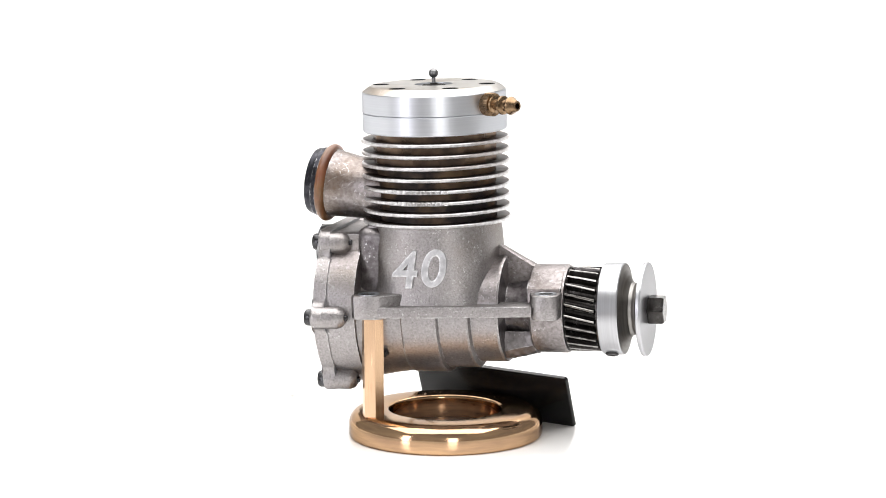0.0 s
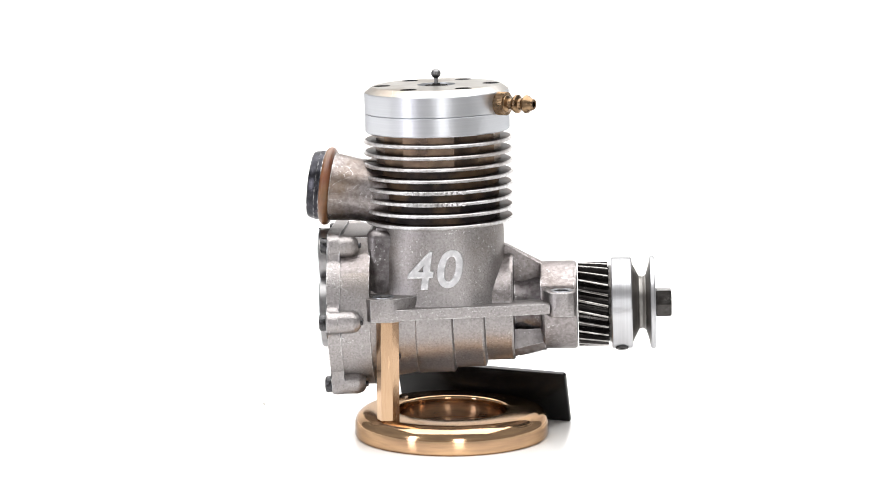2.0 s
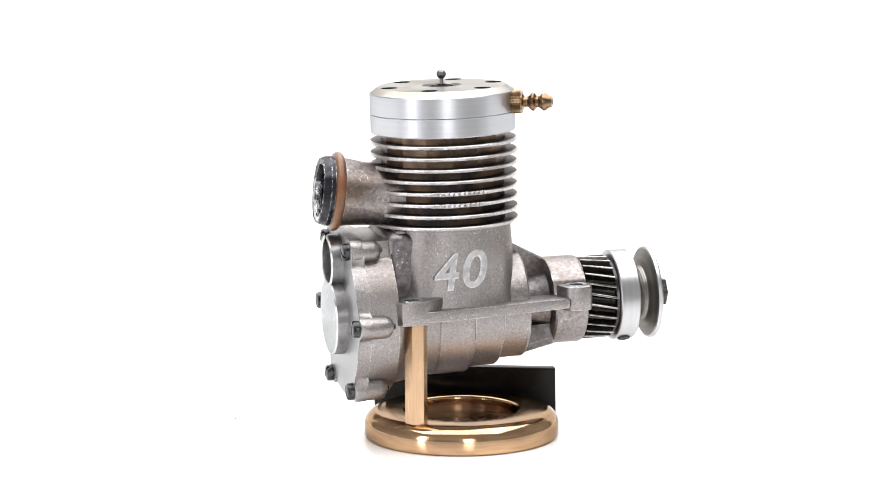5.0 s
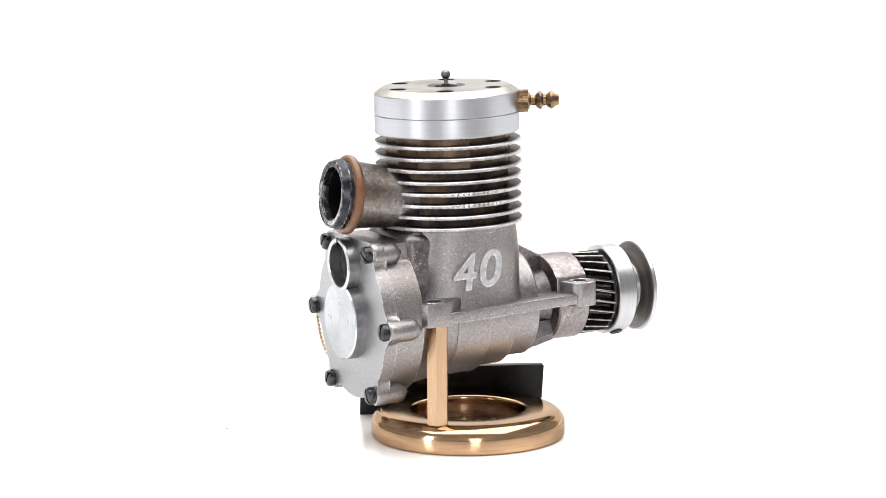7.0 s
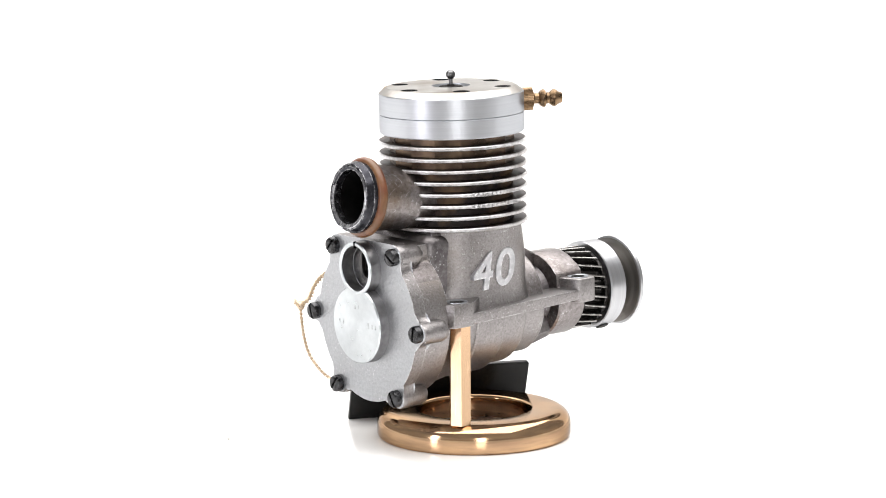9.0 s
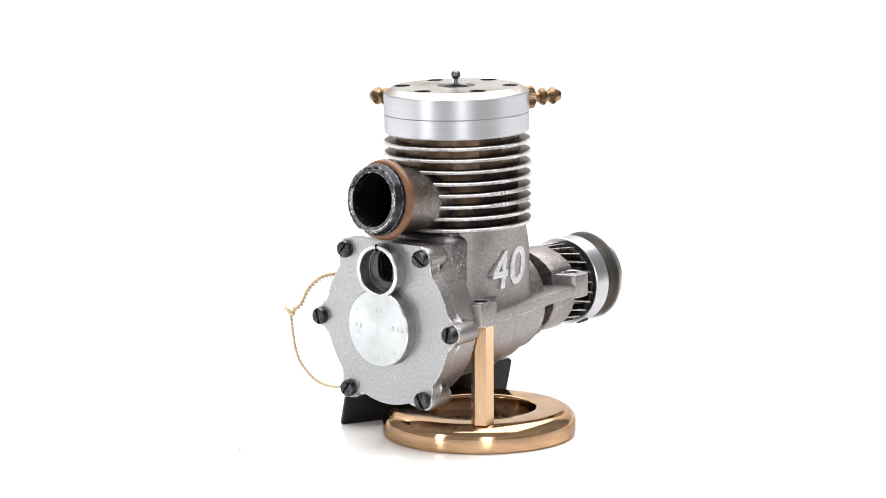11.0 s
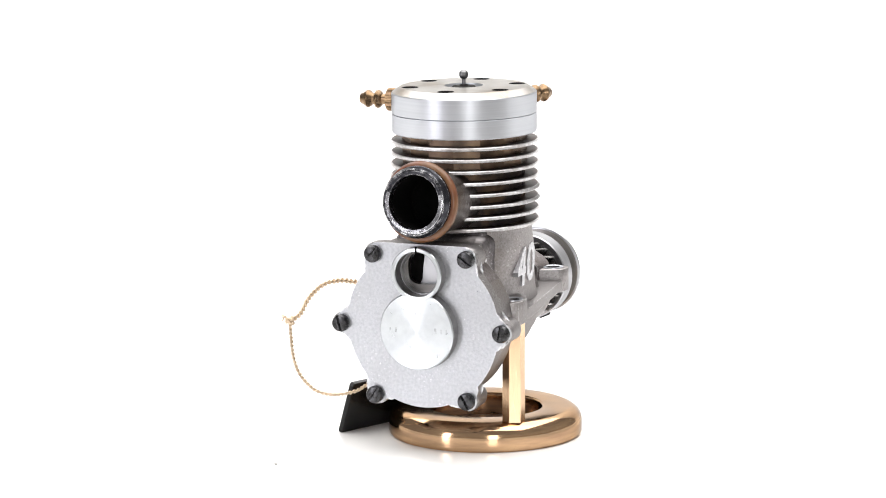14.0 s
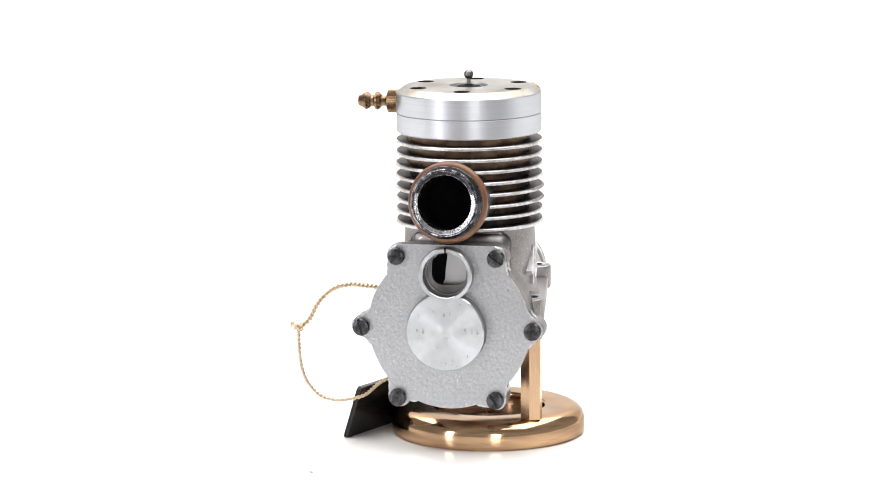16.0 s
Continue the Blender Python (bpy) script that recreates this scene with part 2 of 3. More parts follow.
def box(x0, x1, y0, y1, z0, z1, bev=0.4, segs=2, bm=None):
    bm = bm or bmesh.new()
    made = bmesh.ops.create_cube(bm, size=1.0)["verts"]
    for v in made:
        v.co = Vector((x0 + (v.co.x + 0.5) * (x1 - x0), y0 + (v.co.y + 0.5) * (y1 - y0), z0 + (v.co.z + 0.5) * (z1 - z0)))
    if bev:
        bmesh.ops.bevel(bm, geom=list({e for v in made for e in v.link_edges}), offset=bev, segments=segs, affect="EDGES", profile=0.5)
    return bm


def loft(rings, bm=None):
    bm = bm or bmesh.new()
    vs = [[bm.verts.new(p) for p in ring] for ring in rings]
    n = len(vs[0])
    for p, q in zip(vs, vs[1:]):
        for k in range(n):
            bm.faces.new((p[k], p[(k + 1) % n], q[(k + 1) % n], q[k]))
    bm.faces.new(vs[0][::-1])
    bm.faces.new(vs[-1])
    return bm


def roughen(bm, size, amount, seed=0.0):
    """Uneven casting: pushes the points by a noise of that grain."""
    bm.normal_update()
    for v in bm.verts:
        v.co += v.normal * amount * noise.noise(v.co / size + Vector((seed, seed, seed)))
    return bm


def cut(bm, cutters):
    """bm less the cutters."""
    def temp(b):
        bmesh.ops.recalc_face_normals(b, faces=b.faces)
        me = bpy.data.meshes.new("cut")
        b.to_mesh(me)
        b.free()
        return new("cut", me)
    base = temp(bm)
    tools = [temp(c) for c in cutters]
    for tool in tools:
        mod = base.modifiers.new("cut", "BOOLEAN")
        mod.operation, mod.solver, mod.object = "DIFFERENCE", "EXACT", tool
    bpy.context.view_layer.update()
    done = bpy.data.meshes.new_from_object(base.evaluated_get(bpy.context.evaluated_depsgraph_get()))
    out = bmesh.new()
    out.from_mesh(done)
    for ob in (base, *tools):
        me = ob.data
        bpy.data.objects.remove(ob)
        bpy.data.meshes.remove(me)
    bpy.data.meshes.remove(done)
    return out


def at_x(x):
    """Carries an outline in (y, z) to the plane at x, pushed towards +x."""
    return Matrix(((0, 0, 1, x), (1, 0, 0, 0), (0, 1, 0, 0), (0, 0, 0, 1)))


def empty(name, label, category, group=""):
    return tagged(new(name), label, category, group)


# ---- the studio ----
def build_studio():
    line = [(-190, -40), (-205, -34), (-205, -21), (-200, -16), (900, -16)]
    line += [(900 + 450 * math.sin(radians(a)), 434 - 450 * math.cos(radians(a))) for a in range(6, 91, 6)] + [(1350, 1300), (1375, 1300), (1375, -40)]
    m = Matrix(((0, 0, 1, -1300), (1, 0, 0, 0), (0, 1, 0, 0), (0, 0, 0, 1)))
    ground = part("ground", prism(line, m, 2600), PAPER)
    tagged(ground, "white seamless paper sweep under the turntable", "ground", kind="structure")
    floor = part("floor", box(-4000, 4000, -4000, 4000, -90, -40, 0), FLOOR)
    tagged(floor, "plain grey studio floor", "floor", kind="structure")


build_studio()

# ---- the turntable ----
turntable = part("turntable", lathe([(-16, 0), (-16, 178), (-4, 180), (-1.2, 179.2), (0, 177), (0, 0)], segs=160), WHITE)
tagged(turntable, "plain glossy white display turntable", "turntable")

# ---- the display stand ----
stand = empty("display_stand", "polished bronze ring base with one hexagonal post", "display stand")
RING_AT = (4.3, -4.5, 0)


def build_stand():
    prof = [(0.0, 16.2), (0.0, 26.4), (0.4, 26.9), (0.9, 27.1), (3.7, 27.1)]
    prof += [(3.7 + 4.0 * math.sin(radians(a)), 23.1 + 4.0 * math.cos(radians(a))) for a in range(10, 91, 10)]
    prof += [(7.7, 16.5)] + [(7.7 - 0.8 * (1 - math.cos(radians(a))), 16.5 - 0.8 * math.sin(radians(a))) for a in range(15, 91, 15)] + [(1.0, 15.7)]
    part("base_ring", lathe(prof, RING_AT, segs=160, closed=True), BRONZE, stand, "polished bronze ring with rounded shoulder")
    # Added disc whose dark grey stands for the shade inside the ring.
    part("shade_disc", lathe([(0.1, 0), (0.1, 15.65), (1.5, 15.65), (1.5, 0)], RING_AT, segs=96), RING_SHADE, stand, "dull added disc in the ring, toned for the shade inside it")
    hexa = [(3.1 * math.cos(radians(-62 + 60 * k)), 3.1 * math.sin(radians(-62 + 60 * k))) for k in range(6)]
    part("post", prism(hexa, Matrix.Translation((-12.3, -19.4, 7.5)), 27.9, 0.18), POST, stand, "hexagonal drawn bronze post", smooth=20)


build_stand()

# ---- the engine ----
engine = empty("model_engine", "used water-cooled model boat engine of cast aluminium on a bronze stand", "engine")
CX, AY, AZ = 1.75, 0.5, 36.1          # cylinder axis, crank axis
XAX = (1, 0, 0)
BOLTS = [(-12.6, 56.0), (14.5, 56.1), (-22.4, 36.4), (24.4, 36.4), (-12.2, 17.2), (14.6, 17.2)]


def polar_outline(radius, lobe, flat, n=200):
    """The outline of the rear cover: a disc with a flat top and a lobe at each bolt."""
    out = []
    for k in range(n):
        a = 2 * math.pi * k / n
        dy, dz = math.cos(a), math.sin(a)
        r = radius + 0.8 * min(max((dz + 0.4) / 0.8, 0.0), 1.0)
        if dz > 0.3:
            t = flat / dz
            r = t if abs(t * dy) < 14.5 else min(r, t)
        if lobe:
            for by, bz in BOLTS:
                py, pz = by - AY, bz - AZ
                along = py * dy + pz * dz
                off = abs(py * dz - pz * dy)
                if along > 0 and off < lobe:
                    r = max(r, min(along + math.sqrt(lobe * lobe - off * off), 60))
        out.append([r, dy, dz])
    rs = [p[0] for p in out]
    for _ in range(2):
        rs = [(rs[k - 1] + 2 * rs[k] + rs[(k + 1) % n]) / 4 for k in range(n)]
    return [(AY + r * p[1], AZ + r * p[2]) for r, p in zip(rs, out)]


def section(x, hx0, hx1, hy, z, power=2.4, n=72):
    out = []
    for k in range(n):
        a = 2 * math.pi * k / n
        c, s = math.cos(a), math.sin(a)
        ex = math.copysign(abs(c) ** (2 / power), c)
        ey = math.copysign(abs(s) ** (2 / power), s)
        out.append((x + (hx1 if ex > 0 else hx0) * ex, hy * ey, z))
    return out


def build_crankcase():
    # rear drum behind the cover
    drum = cut(prism(polar_outline(21.2, 0, 22.4), at_x(-26.4), 9.3, 0.9), [lathe([(-40, 0), (-40, 6.2), (-20.3, 6.2), (-20.3, 0)], (0, AY + 0.2, 51.7), XAX, 48)])
    drum = part("rear_drum", roughen(drum, 6, 0.03), CAST, engine, "cast aluminium rear drum of the crankcase, top darkened for shade and grime")
    # The top's darker colour holds the stub's shade as well as grime.
    drum.data.materials.append(SHADED_STAINED)
    for face in drum.data.polygons:
        if face.normal.z > 0.6:
            face.material_index = 1
    # turned, stepped lower case
    prof = [(-18.5, 0), (-18.5, 15.6), (-12, 15.6), (-5.2, 16.2), (-5.0, 18.1), (-4.6, 18.35), (-3.8, 18.3), (4.0, 18.15), (4.6, 18.2), (5.0, 18.0), (5.5, 16.9), (12.6, 16.75), (13.2, 16.8), (13.7, 16.5), (14.2, 15.1),
            (20.6, 15.0), (21.3, 15.05), (21.8, 14.75), (22.0, 7.4), (24, 7.2), (29, 8.6), (30.5, 9.6), (30.5, 0)]
    case = part("crankcase", roughen(lathe(prof, (0, AY, AZ), XAX, 96), 5, 0.10, 3), CAST, engine, "stepped cast aluminium crankcase")
    case.data.materials.append(SHADED_STAINED)
    case.data.materials.append(SHADED_OILY)
    for face in case.data.polygons:
        # The neck's recess is coloured dark for its shade.
        if face.center.x > 21.9 * MM:
            face.material_index = 2
        elif face.center.x > 14.3 * MM and face.center.z > 40 * MM:
            face.material_index = 1
    # rough filling under the beam, ahead of the steps
    rings = [[(x, AY + y, z) for y, z in ((-w, 30.6), (-w - 0.5, low + 3.2), (-w + 1.2, low + 0.9), (-2.5, low), (2.5, low), (w - 1.2, low + 0.9), (w + 0.5, low + 3.2), (w, 30.6))]
             for x, w, low in ((21.0, 7.6, 21.9), (23.4, 7.2, 22.3), (25.8, 7.0, 22.8), (28.2, 6.9, 23.3), (30.4, 6.9, 23.8))]
    web = loft(rings)
    bmesh.ops.triangulate(web, faces=web.faces)
    bmesh.ops.subdivide_edges(web, edges=[e for e in web.edges if e.calc_length() > 1.5], cuts=2, use_grid_fill=True)
    part("lower_web", roughen(roughen(web, 1.3, 0.22, 9), 0.6, 0.16, 4), SHADED_OILY, engine, "rough pitted cast web under the neck")
    half = [[(x, AY + r * math.sin(radians(a)), AZ + min(1.0, -r * math.cos(radians(a)))) for a in range(-90, 91, 6)] for x, r in
            ((-18.5, 20.3), (-14, 19.4), (-10, 18.7), (-5.0, 18.0))]
    part("sump", roughen(loft(half), 4, 0.12, 6), CAST, engine, "cast lower shell behind the steps")
    part("drain_peg", rod(13.5, 17.2, 0.8, 0.2, origin=(-10.0, 0, 25.4), axis=(0, -1, 0), segs=16), BLACKED, engine, "small dark peg low on the crankcase")
    # front bearing housing
    prof = [(29.2, 0), (29.2, 9.5), (29.8, 11.8), (30.4, 12.25), (38.6, 12.25), (39.2, 11.9), (39.2, 0)]
    part("bearing_housing", roughen(lathe(prof, (0, AY, AZ), XAX, 96), 4, 0.07, 5), SHADED_STAINED, engine, "cast front bearing housing")
    # shoulders that fair the housing into the front lugs
    wing = [(-10.9, 38.6), (-10.9, 42.9), (-10.2, 43.6), (-8.6, 45.1), (-6.0, 46.9), (-3.0, 48.0), (0, 48.4)]
    wing = wing + [(1.0 - y, z) for y, z in wing[-2::-1]]
    part("housing_shoulder", roughen(prism(wing, at_x(29.3), 9.4, 0.5), 3, 0.06, 2), SHADED_STAINED, engine, "cast shoulder between housing and front lugs")
    # sloping top web
    web = [(17.0, 54.6), (20.0, 53.6), (30.2, 48.1), (30.2, 42.0), (14.0, 42.0)]
    part("top_web", roughen(prism(web, Matrix(((1, 0, 0, 0), (0, 0, -1, AY + 1.6), (0, 1, 0, 0), (0, 0, 0, 1))), 3.2, 0.6), 3, 0.1), SHADED_STAINED, engine, "cast stiffening web")
    # barrel, narrowing to its foot
    foot = ((61.6, 0), (59, 0), (56, 0), (53, 0), (50, 0), (46.5, 0.1), (45, 0.35), (43.6, 0.8), (42.4, 1.4), (41.4, 2.2), (40.4, 3.2), (39.0, 4.8))
    rows = [(z, 17.45 + flare, 17.6 + 0.15 * flare, 17.9 + 0.2 * flare) for z, flare in foot]
    barrel = loft([section(CX, a, b, c, z, 2.3 + 0.4 * min(max((60.0 - z) / 6.0, 0.0), 1.0)) for z, a, b, c in rows])
    part("barrel", roughen(barrel, 5, 0.14, 7), CAST, engine, "cast barrel foot with raised figures")
    part("transfer_case", roughen(box(-18.6, -4, -13.8, 13.8, 40, 60.3, 3.4, 5), 5, 0.2), SHADED_OILY, engine, "casting between barrel and drum, coloured dark for shade and oil")
    # mounting beams with their lugs, one on each side
    for side in (-1, 1):
        def flank(outline, z0, z1, bev):
            pts = [(x, y * side if side > 0 else -y) for x, y in outline]
            return prism(pts, Matrix.Translation((0, 0, z0)), z1 - z0, bev)
        bar = [(-14, 12), (30.5, 9), (31.8, 12), (32.0, 17.3), (10, 20.1), (-8, 22.35), (-14, 22.6)]
        part("beam", roughen(flank(bar, 36.5, 39.45, 0.55), 4, 0.1), CAST, engine, "flat cast mounting beam")
        rear = [(-18.2, 12), (-2.0, 12), (-3.6, 17.5), (-8.8, 21.8), (-10.6, 22.8), (-14.2, 23.0), (-16.6, 22.6), (-17.6, 21.4), (-18.2, 19.5)]
        lug = cut(flank(rear, 36.0, 42.6, 0.5), [lathe([(30, 0), (30, 2.0), (46, 2.0), (46, 0)], (-13.2, 19.4 * side, 0), segs=32)])
        part("rear_lug", lug, CAST, engine, "cast mounting lug with a drilled hole")
        front = [(29.6, 9), (39.0, 9), (39.0, 15.6), (38.3, 16.8), (36.8, 17.4), (33.8, 17.4), (32.3, 16.8), (31.6, 15.6)]
        lug = cut(flank(front, 35.6, 42.4, 0.5), [lathe([(30, 0), (30, 2.0), (46, 2.0), (46, 0)], (35.2, 13.2 * side, 0), segs=32)])
        part("front_lug", lug, CAST, engine, "cast mounting lug with a drilled hole")
        for x, y, z in ((-13.2, 19.4, 42.6), (35.2, 13.2, 42.4)):
            part("hole_rim", lathe([(z - 0.5, 2.0), (z - 0.3, 3.1), (z + 0.18, 3.0), (z + 0.24, 2.6), (z + 0.05, 2.0)], (x, y * side, 0), segs=32, closed=True), TURNED, engine, "bright spot-faced rim of the hole")


def shaded_sides(ob):
    """Colours a faced part's turned flanks darker, for the shade on them."""
    ob.data.materials.append(SHADED_FLANK)
    for face in ob.data.polygons:
        if abs(face.normal.x) < 0.5:
            face.material_index = 1


def build_cover():
    cover = prism(polar_outline(21.6, 3.1, 23.2), at_x(-30.0), 3.7, 0.7)
    tubes = [lathe([(-40, 0), (-40, 6.2), (-22, 6.2), (-22, 0)], (0, AY + 0.2, 51.7), XAX, 48)]
    cover = roughen(cut(cover, tubes), 5, 0.05, 2)
    for v in cover.verts:
        if v.co.x < -29.9:
            v.co.x = -30.0       # the front stays flat
    plate = part("rear_cover", cover, COVER, engine, "pale grey cast rear cover plate")
    plate.data.materials.append(CAST)
    for face in plate.data.polygons:
        if abs(face.normal.x) < 0.6:
            face.material_index = 1
        if face.normal.x < -0.98:
            face.use_smooth = False
    for by, bz in BOLTS:
        long = 8.6 if bz > 50 else 9.4
        prof = [(-29.2, 0), (-29.2, 3.1), (-30 + long - 2.2, 3.1), (-30 + long - 0.8, 2.6), (-30 + long, 1.6), (-30 + long, 0)]
        part("boss", roughen(lathe(prof, (0, by * 0.985, AZ + (bz - AZ) * 0.985), XAX, 32), 3, 0.1, by), CAST, engine, "rounded bolt boss")
        part("bolt_tip", rod(-30 + long - 0.2, -30 + long + 0.7, 0.8, 0.15, origin=(0, by, bz), axis=XAX, segs=16), SCREW, engine)
    hollow = lathe([(-40, 0), (-40, 6.6), (-22, 6.6), (-22, 0)], (0, AY + 0.2, 51.7), XAX, 48)
    disc = part("bearing_disc", cut(lathe([(-29.8, 0), (-29.8, 10.75), (-33.0, 10.65), (-33.4, 10.35), (-33.4, 0)], (0, AY + 0.4, AZ), XAX, 96), [hollow]), FACED, plate, "round faced aluminium boss", smooth=22)
    shaded_sides(disc)
    for y, z, w, h in ((-5.2, 36.6, 1.1, 1.9), (-6.9, 36.5, 0.9, 1.7), (-8.3, 36.5, 0.7, 1.6), (6.3, 36.3, 1.0, 1.8), (8.0, 36.2, 0.8, 1.7), (0.6, 41.0, 0.9, 1.4), (-1.0, 41.2, 0.7, 1.4)):
        part("faint_mark", box(-33.43, -33.2, AY + y - 0.3 * w, AY + y + 0.3 * w, z - 0.4 * h, z + 0.4 * h, 0), FACED2, disc, "worn stamped mark, unreadable")
    TZ = 51.7
    tube = part("intake_tube", lathe([(-26.5, 6.05), (-26.5, 7.3), (-33.2, 7.3), (-33.5, 7.1), (-33.5, 6.3), (-33.3, 6.1), (-26.5, 6.05)], (0, AY + 0.2, TZ), XAX, 64), FACED, plate, "short machined intake tube", smooth=22)
    shaded_sides(tube)
    # Black block that stands for the shade in a nick.
    part("nick", box(-33.62, -33.0, AY - 0.1, AY + 0.3, 57.3, 59.1, 0), OPENING_BLACK, plate, "small black block for a shaded nick in the tube's rim")
    part("bore_wall", lathe([(-29.6, 6.15), (-20.6, 6.15), (-20.6, 5.9), (-29.6, 5.9)], (0, AY + 0.2, TZ), XAX, 48, closed=True), TURNED_X, plate, "machined bore of the intake")
    part("valve_disc", lathe([(-25.4, 0), (-25.4, 5.88), (-24.4, 5.88), (-24.4, 0)], (0, AY + 0.2, TZ), XAX, 40), TURNED_X, plate, "bright rotary valve disc seen in the bore")
    window = [(4.7 * math.copysign(abs(math.cos(radians(a))) ** 0.6, math.cos(radians(a))), 0.5 + 4.3 * math.copysign(abs(math.sin(radians(a))) ** 0.6, math.sin(radians(a)))) for a in range(0, 360, 9)]
    frame_plate = lathe([(-27.6, 0), (-27.6, 6.0), (-26.0, 6.0), (-26.0, 0)], (0, AY + 0.2, TZ), XAX, 48)
    hole = prism([(AY + 0.2 + y, TZ + z) for y, z in window], at_x(-30), 8)
    part("intake_window", cut(frame_plate, [hole]), DARKENED, plate, "dark rounded window at the end of the intake")
    # Black sheet over the valve disc, for the shade of its opening.
    port = [(5.3 * math.cos(radians(a)), 5.3 * math.sin(radians(a))) for a in range(-62, 86, 8)] + [(0.9, 3.2), (1.3, 0.5), (1.5, -2.5)]
    part("port", prism([(AY + 0.2 + y, TZ + z) for y, z in port], at_x(-25.6), 0.4, 0), OPENING_BLACK, plate, "black sheet for the shade in the rotary valve's opening")


def build_screw(by, bz, turn, owner):
    body = lathe([(-29.9, 0), (-29.9, 2.35), (-31.3, 2.35), (-31.75, 2.1), (-31.95, 1.5), (-32.0, 0)], (0, by, bz), XAX, 32)
    slot = box(-33, -31.25, -3, 3, -0.36, 0.36, 0)
    bmesh.ops.transform(slot, matrix=Matrix.Translation((0, by, bz)) @ Matrix.Rotation(radians(turn), 4, "X"), verts=slot.verts)
    part("slotted_screw", cut(body, [slot]), SCREW, owner, "dark slotted cover screw")


def face_material(name, a, b):
    """Radial brush marks of a faced disc: rings of grain round the crank axis."""
    m = material(name, a, 0.3, 1.0, tint=b, scale=420, stretch=(1, 1, 1), rough_spread=0.08, bump=0.05, bump_scale=900)
    m.node_tree.nodes["Principled BSDF"].inputs["Specular Tint"].default_value = (0.5, 0.5, 0.5, 1)
    m.node_tree.nodes["Principled BSDF"].inputs["Anisotropic"].default_value = 0.85
    m.node_tree.nodes["Principled BSDF"].inputs["Anisotropic Rotation"].default_value = 0.25
    tan = m.node_tree.nodes.new("ShaderNodeTangent")
    tan.direction_type, tan.axis = "RADIAL", "X"
    m.node_tree.links.new(tan.outputs[0], m.node_tree.nodes["Principled BSDF"].inputs["Tangent"])
    return m


FACED = face_material("faced_aluminium", (0.66, 0.69, 0.71), (0.59, 0.62, 0.64))
FACED2 = material("stamped_mark", (0.64, 0.67, 0.69), 0.36, 1.0, scale=900)


def build_figure(sign, x0, x1, z0, z1):
    """One raised figure, laid on the barrel's front."""
    text = bpy.data.curves.new("figure", "FONT")
    text.body, text.size, text.extrude, text.offset, text.shear = sign, 14.2, 0.9, 0.0, 0.16
    text.bevel_depth, text.bevel_resolution, text.resolution_u = 0.3, 2, 8
    ob = new("figure", text)
    bpy.context.view_layer.update()
    me = bpy.data.meshes.new_from_object(ob.evaluated_get(bpy.context.evaluated_depsgraph_get()))
    bpy.data.objects.remove(ob)
    bm = bmesh.new()
    bm.from_mesh(me)
    xs, ys = [v.co.x for v in bm.verts], [v.co.y for v in bm.verts]
    a0, a1, b0, b1 = min(xs), max(xs), min(ys), max(ys)
    def front(x):
        wide = 17.6 if x > CX else 17.45
        return -17.9 * (1 - (abs(x - CX) / wide) ** 2.7) ** (1 / 2.7)
    bmesh.ops.triangulate(bm, faces=bm.faces)
    for _ in range(2):
        bmesh.ops.subdivide_edges(bm, edges=[e for e in bm.edges if e.calc_length() > 1.6], cuts=1)
        bmesh.ops.triangulate(bm, faces=bm.faces)
    for v in bm.verts:
        x = x0 + (v.co.x - a0) / (a1 - a0) * (x1 - x0)
        z = z0 + (v.co.y - b0) / (b1 - b0) * (z1 - z0)
        if v.co.z > 0.5:
            y = -18.1 + 0.06 * (x - CX) - 0.55 * max(v.co.z - 0.9, 0)
        else:
            y = front(x) + 0.6
        v.co = Vector((x, y, z))
    part("raised_figure", bm, LETTER, engine, "raised bright cast figure", smooth=24)


LETTER = material("worn_cast_figures", (0.61, 0.61, 0.63), 0.40, 0.92, tint=(0.46, 0.46, 0.48), scale=700, bump=0.12, bump_scale=1500, edge=0.7, wear_glint=1.0, glint=0.5)


def build_cylinder():
    part("cylinder_sleeve", roughen(lathe([(60.0, 0), (60.0, 16.6), (87.0, 16.6), (87.0, 0)], (CX, 0, 0), segs=96), 7, 0.2), CORE, engine, "oil-browned cylinder, darkened for the shade between the fins")
    part("upper_sleeve", lathe([(77.0, 0), (77.0, 17.3), (86.6, 17.3), (86.6, 0)], (CX, 0, 0), segs=15), BROWNED, engine, "faceted oil-browned upper sleeve", smooth=8)
    for k in range(8):
        z = 60.9 + 3.165 * k
        prof = [(z + 0.05, 16.0), (z - 0.1, 20.1), (z, 20.5), (z + 0.15, 20.65), (z + 0.7, 20.65), (z + 0.9, 20.5), (z + 1.0, 20.1), (z + 0.95, 16.0)]
        disc = lathe(prof, (CX, 0, 0), segs=180, closed=True)
        if k in (2, 3):      # two fins carry a row of fine dents on their front
            for v in disc.verts:
                a = math.degrees(math.atan2(v.co.y, v.co.x - CX)) + 90
                if -26 < a < 22 and math.hypot(v.co.x - CX, v.co.y) > 20.4 and round(a / 2) % 2:
                    v.co.x, v.co.y = CX + (v.co.x - CX) * 0.975, v.co.y * 0.975
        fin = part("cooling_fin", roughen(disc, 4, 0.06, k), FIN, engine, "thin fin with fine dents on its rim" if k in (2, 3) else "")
        # Inner fin faces get the colour darkened for the gap's shade.
        fin.data.materials.append(SHADED_FIN)
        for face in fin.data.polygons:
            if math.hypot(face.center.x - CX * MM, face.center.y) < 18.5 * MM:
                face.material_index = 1


